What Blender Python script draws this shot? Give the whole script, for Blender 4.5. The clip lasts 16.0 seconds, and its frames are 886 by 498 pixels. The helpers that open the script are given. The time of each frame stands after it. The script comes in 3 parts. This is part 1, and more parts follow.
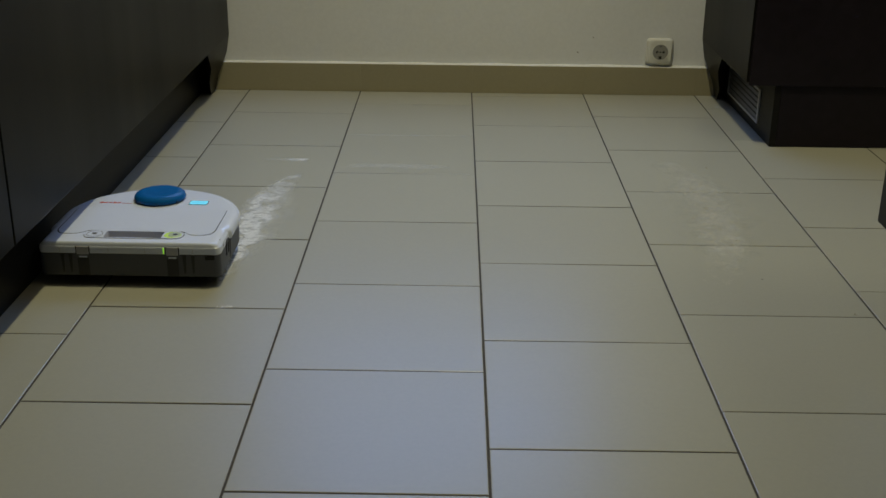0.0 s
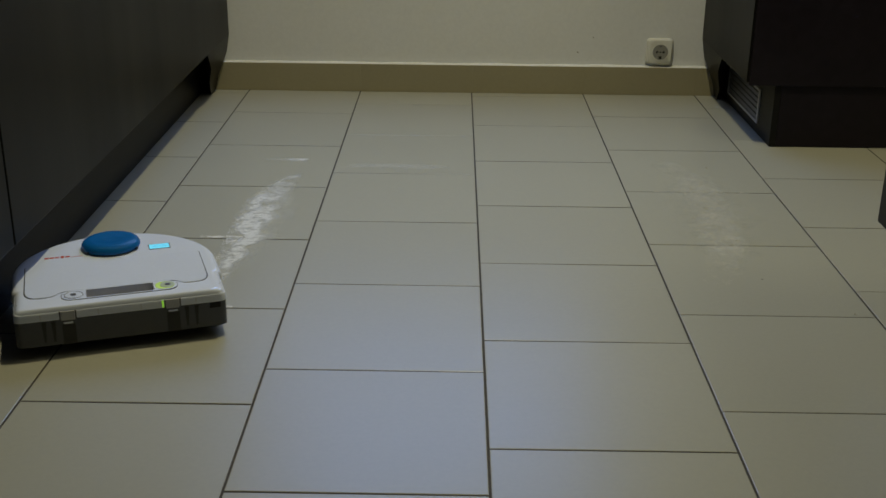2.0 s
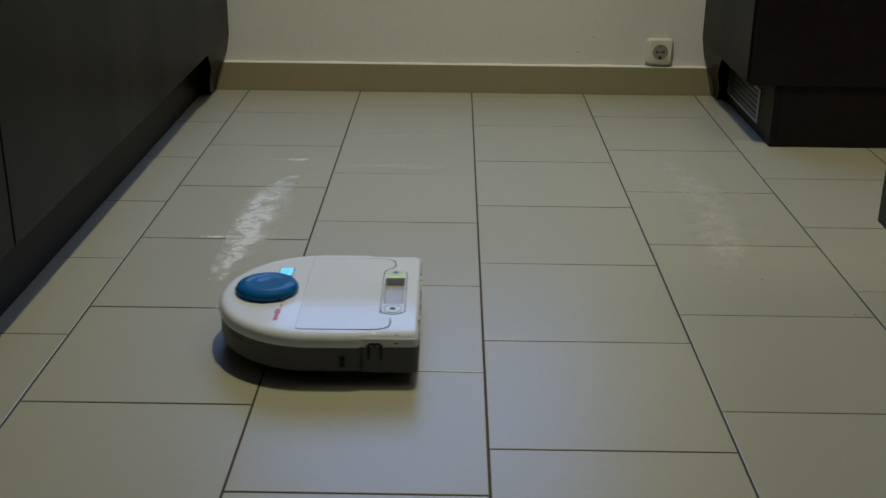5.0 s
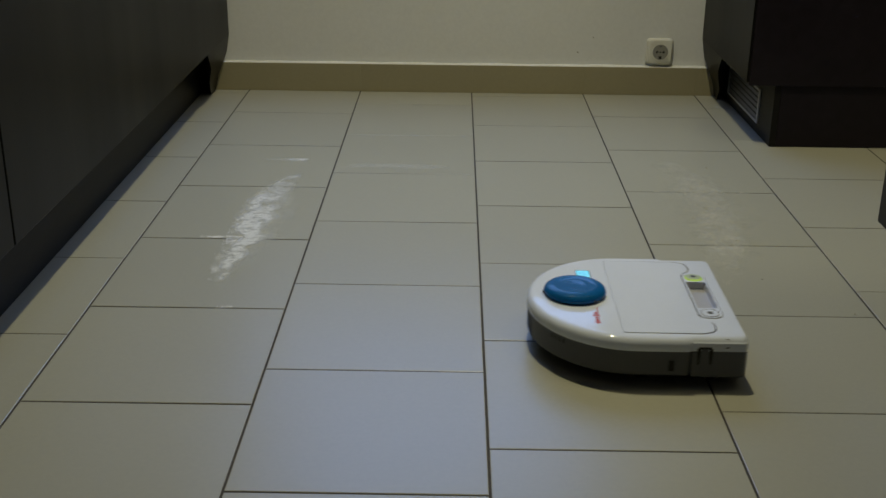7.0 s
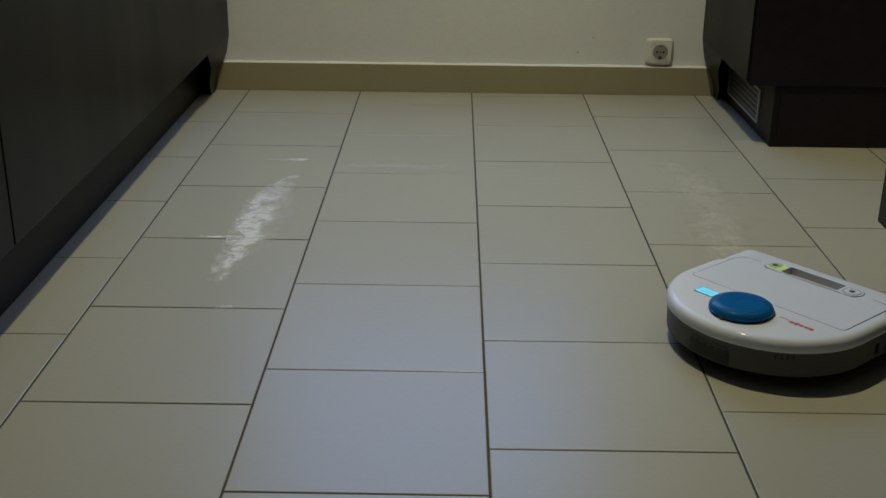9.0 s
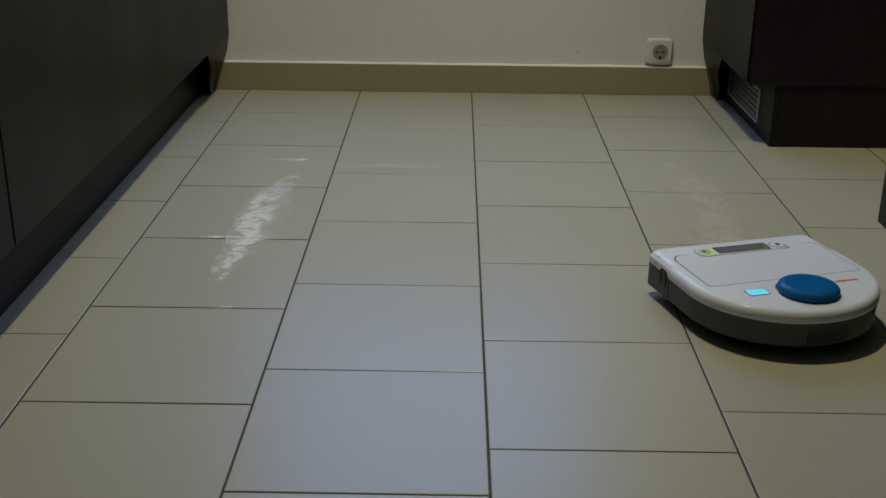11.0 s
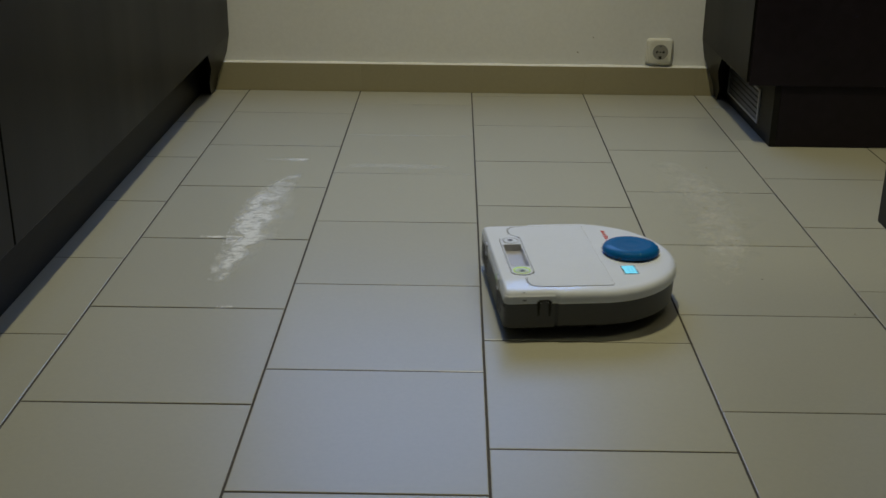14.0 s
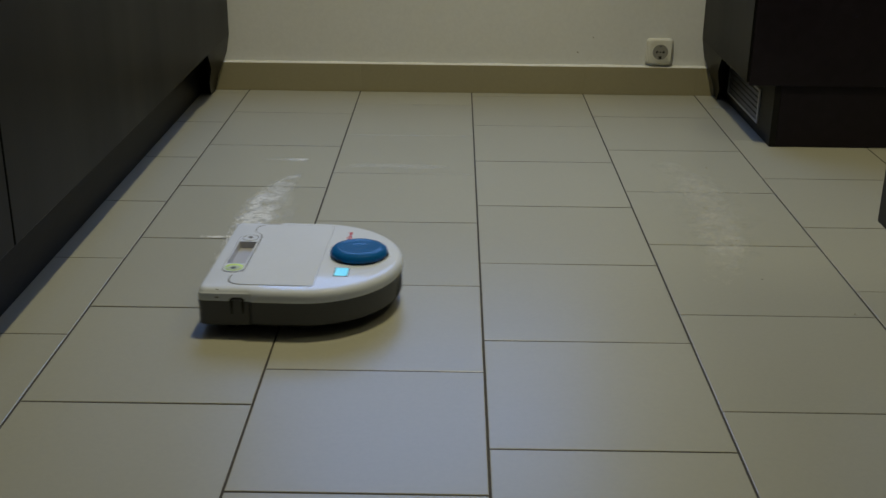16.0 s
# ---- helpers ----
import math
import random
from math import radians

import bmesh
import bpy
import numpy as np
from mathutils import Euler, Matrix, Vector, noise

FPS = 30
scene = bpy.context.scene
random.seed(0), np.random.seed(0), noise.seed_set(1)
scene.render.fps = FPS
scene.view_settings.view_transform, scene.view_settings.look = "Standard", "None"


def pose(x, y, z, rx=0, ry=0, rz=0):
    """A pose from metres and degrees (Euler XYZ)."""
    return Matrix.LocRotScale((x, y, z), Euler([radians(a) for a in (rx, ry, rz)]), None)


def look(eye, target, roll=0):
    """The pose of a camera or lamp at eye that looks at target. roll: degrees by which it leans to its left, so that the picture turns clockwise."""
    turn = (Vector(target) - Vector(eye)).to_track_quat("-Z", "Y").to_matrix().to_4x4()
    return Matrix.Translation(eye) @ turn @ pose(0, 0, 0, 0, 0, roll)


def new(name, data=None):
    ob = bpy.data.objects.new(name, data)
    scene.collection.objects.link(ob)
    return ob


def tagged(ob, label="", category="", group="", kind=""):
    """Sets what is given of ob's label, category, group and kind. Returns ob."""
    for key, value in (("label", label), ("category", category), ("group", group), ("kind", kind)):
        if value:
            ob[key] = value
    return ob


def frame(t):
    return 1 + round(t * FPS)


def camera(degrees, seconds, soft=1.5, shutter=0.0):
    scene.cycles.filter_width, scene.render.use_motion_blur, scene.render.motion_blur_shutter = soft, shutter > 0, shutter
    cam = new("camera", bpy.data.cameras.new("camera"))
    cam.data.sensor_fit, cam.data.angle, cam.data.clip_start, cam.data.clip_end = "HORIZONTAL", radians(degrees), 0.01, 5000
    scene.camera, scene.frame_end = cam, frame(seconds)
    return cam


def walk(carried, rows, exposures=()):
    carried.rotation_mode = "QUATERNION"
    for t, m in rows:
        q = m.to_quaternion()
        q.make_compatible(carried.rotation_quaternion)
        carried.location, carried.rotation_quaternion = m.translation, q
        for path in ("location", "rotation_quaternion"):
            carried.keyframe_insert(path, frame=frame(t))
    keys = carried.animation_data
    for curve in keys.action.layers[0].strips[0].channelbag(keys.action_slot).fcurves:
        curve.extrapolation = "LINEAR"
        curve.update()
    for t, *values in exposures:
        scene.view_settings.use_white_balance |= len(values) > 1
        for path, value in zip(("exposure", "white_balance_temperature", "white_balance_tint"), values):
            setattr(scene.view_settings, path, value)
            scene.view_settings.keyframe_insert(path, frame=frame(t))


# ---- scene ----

# ---------------------------------------------------------------- camera
cam = camera(42.33, 16.0, soft=1.5, shutter=0.5)
EYE = pose(-0.0519, -1.215, 0.7955, 68.908, -0.588, 0.714)
walk(cam, [(0.0, EYE), (16.0, EYE)])
scene.view_settings.exposure = 0.0

# ---------------------------------------------------------------- plan (metres)
TILE = 0.333            # floor tile pitch
WALL_Y = 2.165          # face of the end wall
LEFT_X = -0.716         # door faces of the run along one side
RIGHT_X = 0.673         # end face of the cabinets on the other side
DOOR_Z = 0.167          # underside of the doors
CEIL = 2.5
WIN = (-0.73, 0.42, 0.87, 2.00)   # window in the end wall: x0, x1, z0, z1

# ---------------------------------------------------------------- world and lights
world = bpy.data.worlds.new("dusk")
scene.world = world
world.use_nodes = True
wn = world.node_tree
sky = wn.nodes.new("ShaderNodeTexSky")
sky.sky_type = "NISHITA"
sky.sun_disc = False
sky.sun_elevation = radians(4)
sky.sun_rotation = radians(200)
wn.links.new(sky.outputs[0], wn.nodes["Background"].inputs[0])
wn.nodes["Background"].inputs[1].default_value = 0.06


def area_lamp(name, m, sx, sy, watts, colour, spread=180):
    data = bpy.data.lights.new(name, "AREA")
    data.shape, data.size, data.size_y = "RECTANGLE", sx, sy
    data.energy, data.color, data.spread = watts, colour, radians(spread)
    ob = new(name, data)
    ob.matrix_world = m
    return ob


def down_lamp(name, place, size, watts, colour):
    data = bpy.data.lights.new(name, "AREA")
    data.shape, data.size, data.energy, data.color = "DISK", size, watts, colour
    ob = new(name, data)
    ob.location = place
    return ob


LAMPS = ((0.03, 0.90, 2.47), (1.25, 0.50, 2.47))
down_lamp("ceiling_bulb_or_fill", LAMPS[0], 0.05, 22.2, (1.0, 0.922, 0.585))
# added wide warm fill, no known bulb: lights the east floor, shades the wall
down_lamp("ceiling_bulb_or_fill", LAMPS[1], 0.45, 5.0, (1.0, 0.922, 0.585))
# daylight in the window opening
area_lamp("window_daylight", look((-0.155, WALL_Y + 0.07, 1.445), (-0.155, 0.0, 0.77)), 1.11, 1.04, 14.0, (0.295, 0.515, 1.14))


# ---------------------------------------------------------------- materials
def material(name, colour, rough=0.5, metal=0.0, vary=0.12, big=3.0, fine=60.0, bump=0.0, rough_vary=0.08,
             per_piece=0.0, specular=0.5, coat=0.0, stretch=(1, 1, 1)):
    """Base colour varied at two scales, roughness varied at one, fine relief; object space."""
    m = bpy.data.materials.new(name)
    m.use_nodes = True
    nt = m.node_tree
    b = nt.nodes["Principled BSDF"]
    b.inputs["Metallic"].default_value = metal
    b.inputs["Specular IOR Level"].default_value = specular
    b.inputs["Coat Weight"].default_value = coat
    b.inputs["Coat Roughness"].default_value = 0.035
    tc = nt.nodes.new("ShaderNodeTexCoord")
    mp = nt.nodes.new("ShaderNodeMapping")
    mp.inputs["Scale"].default_value = stretch
    info = nt.nodes.new("ShaderNodeObjectInfo")
    shift = nt.nodes.new("ShaderNodeVectorMath")
    shift.operation = "MULTIPLY_ADD"
    comb = nt.nodes.new("ShaderNodeCombineXYZ")
    for i in range(3):
        nt.links.new(info.outputs["Random"], comb.inputs[i])
    shift.inputs[1].default_value = (37.0, 23.0, 11.0)
    nt.links.new(comb.outputs[0], shift.inputs[0])
    nt.links.new(tc.outputs["Object"], shift.inputs[2])
    nt.links.new(shift.outputs[0], mp.inputs[0])

    def noise_tex(scale, detail):
        n = nt.nodes.new("ShaderNodeTexNoise")
        n.inputs["Scale"].default_value, n.inputs["Detail"].default_value = scale, detail
        nt.links.new(mp.outputs[0], n.inputs["Vector"])
        return n
    n1, n2 = noise_tex(big, 4.0), noise_tex(fine, 6.0)
    add = nt.nodes.new("ShaderNodeMath")
    add.operation = "ADD"
    nt.links.new(n1.outputs["Fac"], add.inputs[0])
    nt.links.new(n2.outputs["Fac"], add.inputs[1])
    piece = nt.nodes.new("ShaderNodeMath")
    piece.operation = "MULTIPLY_ADD"
    piece.inputs[1].default_value = per_piece
    nt.links.new(info.outputs["Random"], piece.inputs[0])
    nt.links.new(add.outputs[0], piece.inputs[2])
    ramp = nt.nodes.new("ShaderNodeMath")
    ramp.operation = "MULTIPLY_ADD"
    ramp.inputs[1].default_value, ramp.inputs[2].default_value = vary * 2.5, 1 - vary * 2.5 * (1.0 + per_piece / 2)
    nt.links.new(piece.outputs[0], ramp.inputs[0])
    mul = nt.nodes.new("ShaderNodeVectorMath")
    mul.operation = "SCALE"
    mul.inputs[0].default_value = colour
    nt.links.new(ramp.outputs[0], mul.inputs["Scale"])
    nt.links.new(mul.outputs[0], b.inputs["Base Color"])
    rr = nt.nodes.new("ShaderNodeMath")
    rr.operation = "MULTIPLY_ADD"
    rr.inputs[1].default_value, rr.inputs[2].default_value = rough_vary * 3, rough - rough_vary * 1.5
    nt.links.new(n1.outputs["Fac"], rr.inputs[0])
    nt.links.new(rr.outputs[0], b.inputs["Roughness"])
    if bump:
        bn = nt.nodes.new("ShaderNodeBump")
        bn.inputs["Strength"].default_value, bn.inputs["Distance"].default_value = 0.6, bump
        nt.links.new(n2.outputs["Fac"], bn.inputs["Height"])
        nt.links.new(bn.outputs[0], b.inputs["Normal"])
    return m


def glowing(name, colour, strength):
    m = bpy.data.materials.new(name)
    m.use_nodes = True
    b = m.node_tree.nodes["Principled BSDF"]
    b.inputs["Base Color"].default_value = (*[c * 0.4 for c in colour], 1)
    b.inputs["Emission Color"].default_value = (*colour, 1)
    b.inputs["Emission Strength"].default_value = strength
    b.inputs["Roughness"].default_value = 0.25
    return m


M_TILE = material("glazed_beige_tile", (0.425, 0.412, 0.325), 0.34, vary=0.035, big=2.2, fine=140, rough_vary=0.03, per_piece=0.4, specular=0.41)
M_GROUT = material("grey_brown_grout", (0.075, 0.066, 0.052), 0.9, vary=0.3, big=6, fine=220, bump=0.0004)
M_SKIRT = material("beige_skirting_tile", (0.34, 0.305, 0.20), 0.45, vary=0.05, big=2.2, fine=120, rough_vary=0.03, per_piece=0.15)
M_CAULK = material("pale_sealant", (0.84, 0.84, 0.82), 0.7, vary=0.1, big=12, fine=120, bump=0.0006)
M_WALL = material("off_white_wall_paint", (0.76, 0.77, 0.79), 0.85, vary=0.04, big=2.5, fine=90, bump=0.0004)
# for the unseen closing walls: dark, so that less light bounces into the shadows
M_WALL_UNSEEN = material("bounce_cutting_dark_wall", (0.13, 0.125, 0.115), 0.9, vary=0.05, big=2.5, fine=90, bump=0.0009)
M_CEIL = material("white_ceiling_paint", (0.55, 0.54, 0.51), 0.9, vary=0.04, bump=0.0006)
M_DOOR = material("dark_brown_laminate", (0.0062, 0.0058, 0.0052), 0.40, vary=0.12, big=4, fine=55, bump=0.0001, stretch=(1, 1, 0.12), specular=0.135)
M_CARCASS = material("dark_carcass_board", (0.022, 0.020, 0.018), 0.6, vary=0.2)
M_PLINTH = material("dark_plinth_board", (0.0165, 0.016, 0.0155), 0.40, specular=0.08, vary=0.25, big=5, fine=60, bump=0.0001, stretch=(1, 0.15, 1))
M_BLACK = material("black_gloss_panel", (0.0165, 0.0130, 0.0180), 0.30, specular=0.15, vary=0.25, big=4, fine=40)
M_GRILLE = material("grey_painted_metal", (0.15, 0.15, 0.155), 0.45, 0.0, vary=0.15, fine=120)
M_FRAME = material("pale_grey_metal", (0.36, 0.36, 0.37), 0.4, vary=0.12, fine=120)
M_SOCKET = material("ivory_plastic", (0.74, 0.73, 0.67), 0.35, vary=0.04, fine=160)
# the plate's ivory again, darkened to stand for shade inside the socket well
M_SOCKET_SHADED = material("shaded_ivory_plastic", (0.30, 0.295, 0.275), 0.4, vary=0.05, fine=160)
M_HOLE = material("dark_hole", (0.012, 0.011, 0.010), 0.8, vary=0.1)
M_SHELL = material("white_glossy_plastic", (0.755, 0.80, 0.905), 0.075, vary=0.02, big=10, fine=240, rough_vary=0.01, specular=0.18)
M_LID = material("white_satin_plastic", (0.73, 0.775, 0.88), 0.07, vary=0.03, big=12, fine=260, rough_vary=0.01, specular=0.14)
M_GREY = material("grey_plastic", (0.078, 0.083, 0.094), 0.5, vary=0.10, big=14, fine=260, bump=0.0001)
M_DARK = material("dark_grey_plastic", (0.025, 0.025, 0.026), 0.55, vary=0.15, fine=220)
M_CAP = material("pale_green_plastic", (0.50, 0.58, 0.40), 0.35, vary=0.05, fine=240)
M_RECESS = material("mid_grey_plastic", (0.60, 0.60, 0.63), 0.3, vary=0.06, fine=220)
M_TAB = material("light_grey_plastic", (0.46, 0.46, 0.49), 0.4, vary=0.05, fine=240)
M_SEAM = material("dark_seam_gap", (0.07, 0.07, 0.075), 0.7, vary=0.1)
M_BLUE = material("blue_glossy_plastic", (0.005, 0.120, 0.36), 0.45, vary=0.06, big=18, fine=220, rough_vary=0.03, specular=0.04, coat=0.28)
M_BLUE_DARK = material("dark_blue_plastic", (0.006, 0.022, 0.06), 0.4, vary=0.1)
M_RED = material("orange_red_print", (0.55, 0.07, 0.03), 0.5, vary=0.1, fine=300)
M_PRINT = material("dark_grey_print", (0.09, 0.09, 0.095), 0.5, vary=0.1, fine=300)
M_RUBBER = material("black_rubber", (0.012, 0.012, 0.012), 0.8, vary=0.2, fine=200)
M_FLOUR = material("white_flour", (0.90, 0.90, 0.89), 0.95, vary=0.10, big=30, fine=400)
M_CRUMB = material("pale_oat_crumbs", (0.62, 0.59, 0.50), 0.9, vary=0.25, big=40, fine=400)
M_FLAKE = material("toasted_oat", (0.60, 0.57, 0.48), 0.85, vary=0.3, big=60, fine=500)


def powder_film(name, colour, cover):
    """A thin see-through dusting: the density of the layer, broken up by smears and grain, sets how much of the floor it hides."""
    m = bpy.data.materials.new(name)
    m.use_nodes = True
    nt = m.node_tree
    b = nt.nodes["Principled BSDF"]
    b.inputs["Base Color"].default_value = (*colour, 1)
    b.inputs["Roughness"].default_value = 1.0
    b.inputs["Specular IOR Level"].default_value = 0.0
    tc, layer = nt.nodes.new("ShaderNodeTexCoord"), nt.nodes.new("ShaderNodeAttribute")
    layer.attribute_name = "powder_depth"
    value = layer.outputs["Fac"]
    for scale, stretch, low, gain in ((30.0, (1.0, 0.8, 1.0), -0.10, 2.4), (90.0, (0.7, 1.0, 1.0), 0.30, 1.4), (600.0, (1, 1, 1), 0.50, 0.9)):
        mp, nz = nt.nodes.new("ShaderNodeMapping"), nt.nodes.new("ShaderNodeTexNoise")
        mp.inputs["Scale"].default_value = stretch
        nz.inputs["Scale"].default_value, nz.inputs["Detail"].default_value = scale, 3.0
        nt.links.new(tc.outputs["Object"], mp.inputs[0])
        nt.links.new(mp.outputs[0], nz.inputs["Vector"])
        f, g = nt.nodes.new("ShaderNodeMath"), nt.nodes.new("ShaderNodeMath")
        f.operation, g.operation = "MULTIPLY_ADD", "MULTIPLY"
        f.inputs[1].default_value, f.inputs[2].default_value = gain * 2, low - gain * 0.55
        f.use_clamp = True
        nt.links.new(nz.outputs["Fac"], f.inputs[0])
        nt.links.new(f.outputs[0], g.inputs[0])
        nt.links.new(value, g.inputs[1])
        value = g.outputs[0]
    out = nt.nodes.new("ShaderNodeMath")
    out.operation, out.use_clamp = "MULTIPLY", True
    out.inputs[1].default_value = cover
    nt.links.new(value, out.inputs[0])
    nt.links.new(out.outputs[0], b.inputs["Alpha"])
    return m


M_FLOUR_FILM = powder_film("flour_dusting", (0.84, 0.84, 0.81), 1.05)
M_OAT_FILM = powder_film("oat_dust", (0.66, 0.64, 0.54), 0.46)
M_SCREEN = glowing("backlit_cyan_screen", (0.18, 0.72, 0.95), 0.75)
M_SCREEN_LINE = glowing("screen_dark_line", (0.13, 0.62, 0.88), 0.68)
M_GREEN = glowing("lit_lime_ring", (0.42, 0.60, 0.12), 0.60)
M_GREEN_LED = glowing("green_status_light", (0.35, 0.80, 0.05), 0.6)
M_SPECK = material("brown_speck", (0.10, 0.07, 0.04), 0.8)


# ---------------------------------------------------------------- mesh helpers
def part(name, bm, mat, parent=None, label=""):
    me = bpy.data.meshes.new(name)
    bm.to_mesh(me)
    bm.free()
    me.materials.append(mat)
    ob = new(name, me)
    if parent:
        ob.parent = parent
    if label:
        ob["label"] = label
    return ob


def smooth(ob, angle=35):
    for p in ob.data.polygons:
        p.use_smooth = True
    ob.data.set_sharp_from_angle(angle=radians(angle))
    return ob


def box(bm, x0, x1, y0, y1, z0, z1, bevel=0.0, segments=2):
    made = bmesh.ops.create_cube(bm, size=1.0)["verts"]
    for v in made:
        v.co = Vector((x0 + (v.co.x + 0.5) * (x1 - x0), y0 + (v.co.y + 0.5) * (y1 - y0), z0 + (v.co.z + 0.5) * (z1 - z0)))
    if bevel:
        edges = list({e for v in made for e in v.link_edges})
        bmesh.ops.bevel(bm, geom=edges, offset=bevel, segments=segments, affect="EDGES", profile=0.5)
    return bm


def boxed(*spec, bevel=0.0, segments=2):
    return box(bmesh.new(), *spec, bevel=bevel, segments=segments)


def loft(bm, rings, cap_first=True, cap_last=True):
    """Skin a list of equal-length rings of points."""
    rows = [[bm.verts.new(p) for p in ring] for ring in rings]
    n = len(rows[0])
    for a, b in zip(rows, rows[1:]):
        for i in range(n):
            j = (i + 1) % n
            bm.faces.new((a[i], a[j], b[j], b[i]))
    if cap_first:
        bm.faces.new(list(reversed(rows[0])))
    if cap_last:
        bm.faces.new(rows[-1])
    return bm


def rounded_rect(w, h, r, n=6):
    pts = []
    for cx, cy, a0 in ((w / 2 - r, h / 2 - r, 0), (-w / 2 + r, h / 2 - r, 90), (-w / 2 + r, -h / 2 + r, 180), (w / 2 - r, -h / 2 + r, 270)):
        for i in range(n + 1):
            a = radians(a0 + 90 * i / n)
            pts.append((cx + r * math.cos(a), cy + r * math.sin(a)))
    return pts


def circle(r, n=32):
    return [(r * math.cos(2 * math.pi * i / n), r * math.sin(2 * math.pi * i / n)) for i in range(n)]


def thing(name, label, category, group="", place=None, kind=""):
    ob = new(name)
    ob.empty_display_size = 0.05
    if place:
        ob.location = place
    return tagged(ob, label, category, group, kind)


# ---------------------------------------------------------------- room shell
X_WEST, X_EAST, Y_SOUTH = -1.33, 2.30, -2.60


def wall(name, bm, label, mat=None):
    return tagged(part(name, bm, mat or M_WALL), label, "wall", kind="structure")


bm = bmesh.new()
x0, x1, z0, z1 = WIN
box(bm, X_WEST - 0.15, x0, WALL_Y, WALL_Y + 0.20, -0.05, CEIL)
box(bm, x1, X_EAST + 0.15, WALL_Y, WALL_Y + 0.20, -0.05, CEIL)
box(bm, x0, x1, WALL_Y, WALL_Y + 0.20, -0.05, z0)
box(bm, x0, x1, WALL_Y, WALL_Y + 0.20, z1, CEIL)
wall("wall_north", bm, "off-white painted plaster wall above a beige skirting")
wall("wall_south", boxed(X_WEST - 0.15, X_EAST + 0.15, Y_SOUTH - 0.15, Y_SOUTH, -0.05, CEIL), "unseen kitchen wall, coloured dark to cut bounced light", M_WALL_UNSEEN)
wall("wall_west", boxed(X_WEST - 0.15, X_WEST, Y_SOUTH, WALL_Y, -0.05, CEIL), "unseen wall behind dark cabinets, coloured dark to cut bounced light", M_WALL_UNSEEN)
wall("wall_east", boxed(X_EAST, X_EAST + 0.15, Y_SOUTH, WALL_Y, -0.05, CEIL), "unseen wall closing the room, coloured dark to cut bounced light", M_WALL_UNSEEN)
tagged(part("ceiling", boxed(X_WEST - 0.15, X_EAST + 0.15, Y_SOUTH - 0.15, WALL_Y + 0.20, CEIL, CEIL + 0.1), M_CEIL),
       "plain white painted ceiling", "ceiling", kind="structure")
win = thing("window_1", "plain white window in the end wall", "window", place=(0, WALL_Y, 0), kind="structure")
bm = bmesh.new()
for a in ((x0, x0 + 0.02, 0.08, 0.13, z0, z1), (x1 - 0.02, x1, 0.08, 0.13, z0, z1),
          (x0 + 0.02, x1 - 0.02, 0.08, 0.13, z0, z0 + 0.02), (x0 + 0.02, x1 - 0.02, 0.08, 0.13, z1 - 0.02, z1)):
    box(bm, *a)
part("window_frame", bm, M_SOCKET, win)

# specks on the paint of the end wall
for sx, sz, r in ((0.312, 0.123, 0.0022), (0.356, 0.168, 0.0014)):
    bm = bmesh.new()
    loft(bm, [[(sx + x, WALL_Y - 0.0006, sz + z) for x, z in circle(r, 8)], [(sx + x * 0.5, WALL_Y - 0.0014, sz + z * 0.5) for x, z in circle(r, 8)]])
    tagged(part("wall_speck", bm, M_SPECK), "tiny dark brown speck on the white wall", "speck")

# ---------------------------------------------------------------- skirting
SK_Z, SK_Y = 0.083, 2.149
skirting = thing("baseboard", "beige ceramic skirting tiles along the white wall", "baseboard", kind="structure")
xs = [-0.80, -0.664, -0.331, 0.002, 0.335, 0.668, 0.80]
for a, b in zip(xs, xs[1:]):
    part("skirting_tile", boxed(a + 0.00008, b - 0.00008, SK_Y, WALL_Y - 0.001, 0.0003, SK_Z, bevel=0.0003), M_SKIRT, skirting)
bm = bmesh.new()
n = 90
rings = []
for i in range(n + 1):
    x = -0.80 + 1.60 * i / n
    w = 0.0014 * noise.noise((x * 9, 0, 0)) + 0.0010 * noise.noise((x * 45, 3, 0))
    yf, zt = SK_Y + 0.0015 + 0.4 * w, SK_Z + 0.0028 + 0.5 * w
    rings.append([(x, yf, SK_Z - 0.0002), (x, yf + 0.001, zt - 0.0012), (x, WALL_Y - 0.004, zt + 0.001), (x, WALL_Y - 0.0005, zt + 0.0012 + w), (x, WALL_Y - 0.0005, SK_Z - 0.0002)])
loft(bm, rings)
bmesh.ops.recalc_face_normals(bm, faces=bm.faces)
smooth(part("sealant_bead", bm, M_CAULK, skirting, "uneven pale sealant bead on the skirting"), 50)

# ---------------------------------------------------------------- cabinets
def base_cabinet(y0, y1, x_face, side, label, height=0.90, depth=0.60, foot=DOOR_Z):
    """A base unit whose door looks along x; side is -1 for the run at negative x."""
    cab = thing("base_cabinet", label, "cabinet", "dark kitchen base cabinets", (0, 0, 0))
    back, inner = x_face + side * depth, x_face + side * 0.020
    lo, hi = min(back, inner), max(back, inner)
    part("body", boxed(lo, hi, y0 + 0.0005, y1 - 0.0005, DOOR_Z + 0.004, height), M_CARCASS, cab)
    d0, d1 = sorted((x_face, x_face + side * 0.019))
    part("door", boxed(d0, d1, y0 + (0.0005 if y0 > 0.41 else 0.002), y1 - (0.0005 if y1 > 0.62 else 0.002), foot, height - 0.004, bevel=0.0015), M_DOOR, cab, "dark brown laminate door")
    return cab


for a, b, text in ((-0.20, 0.402, "dark brown base cabinet with a plain laminate door"), 
                   (0.403, 2.140, "wide dark brown base cabinet ending at the wall")):
    left_last = base_cabinet(a, b, LEFT_X, -1, text)
near = base_cabinet(0.018, 0.620, RIGHT_X - 0.006, 1, "dark brown base cabinet beside the open floor", foot=0.150)
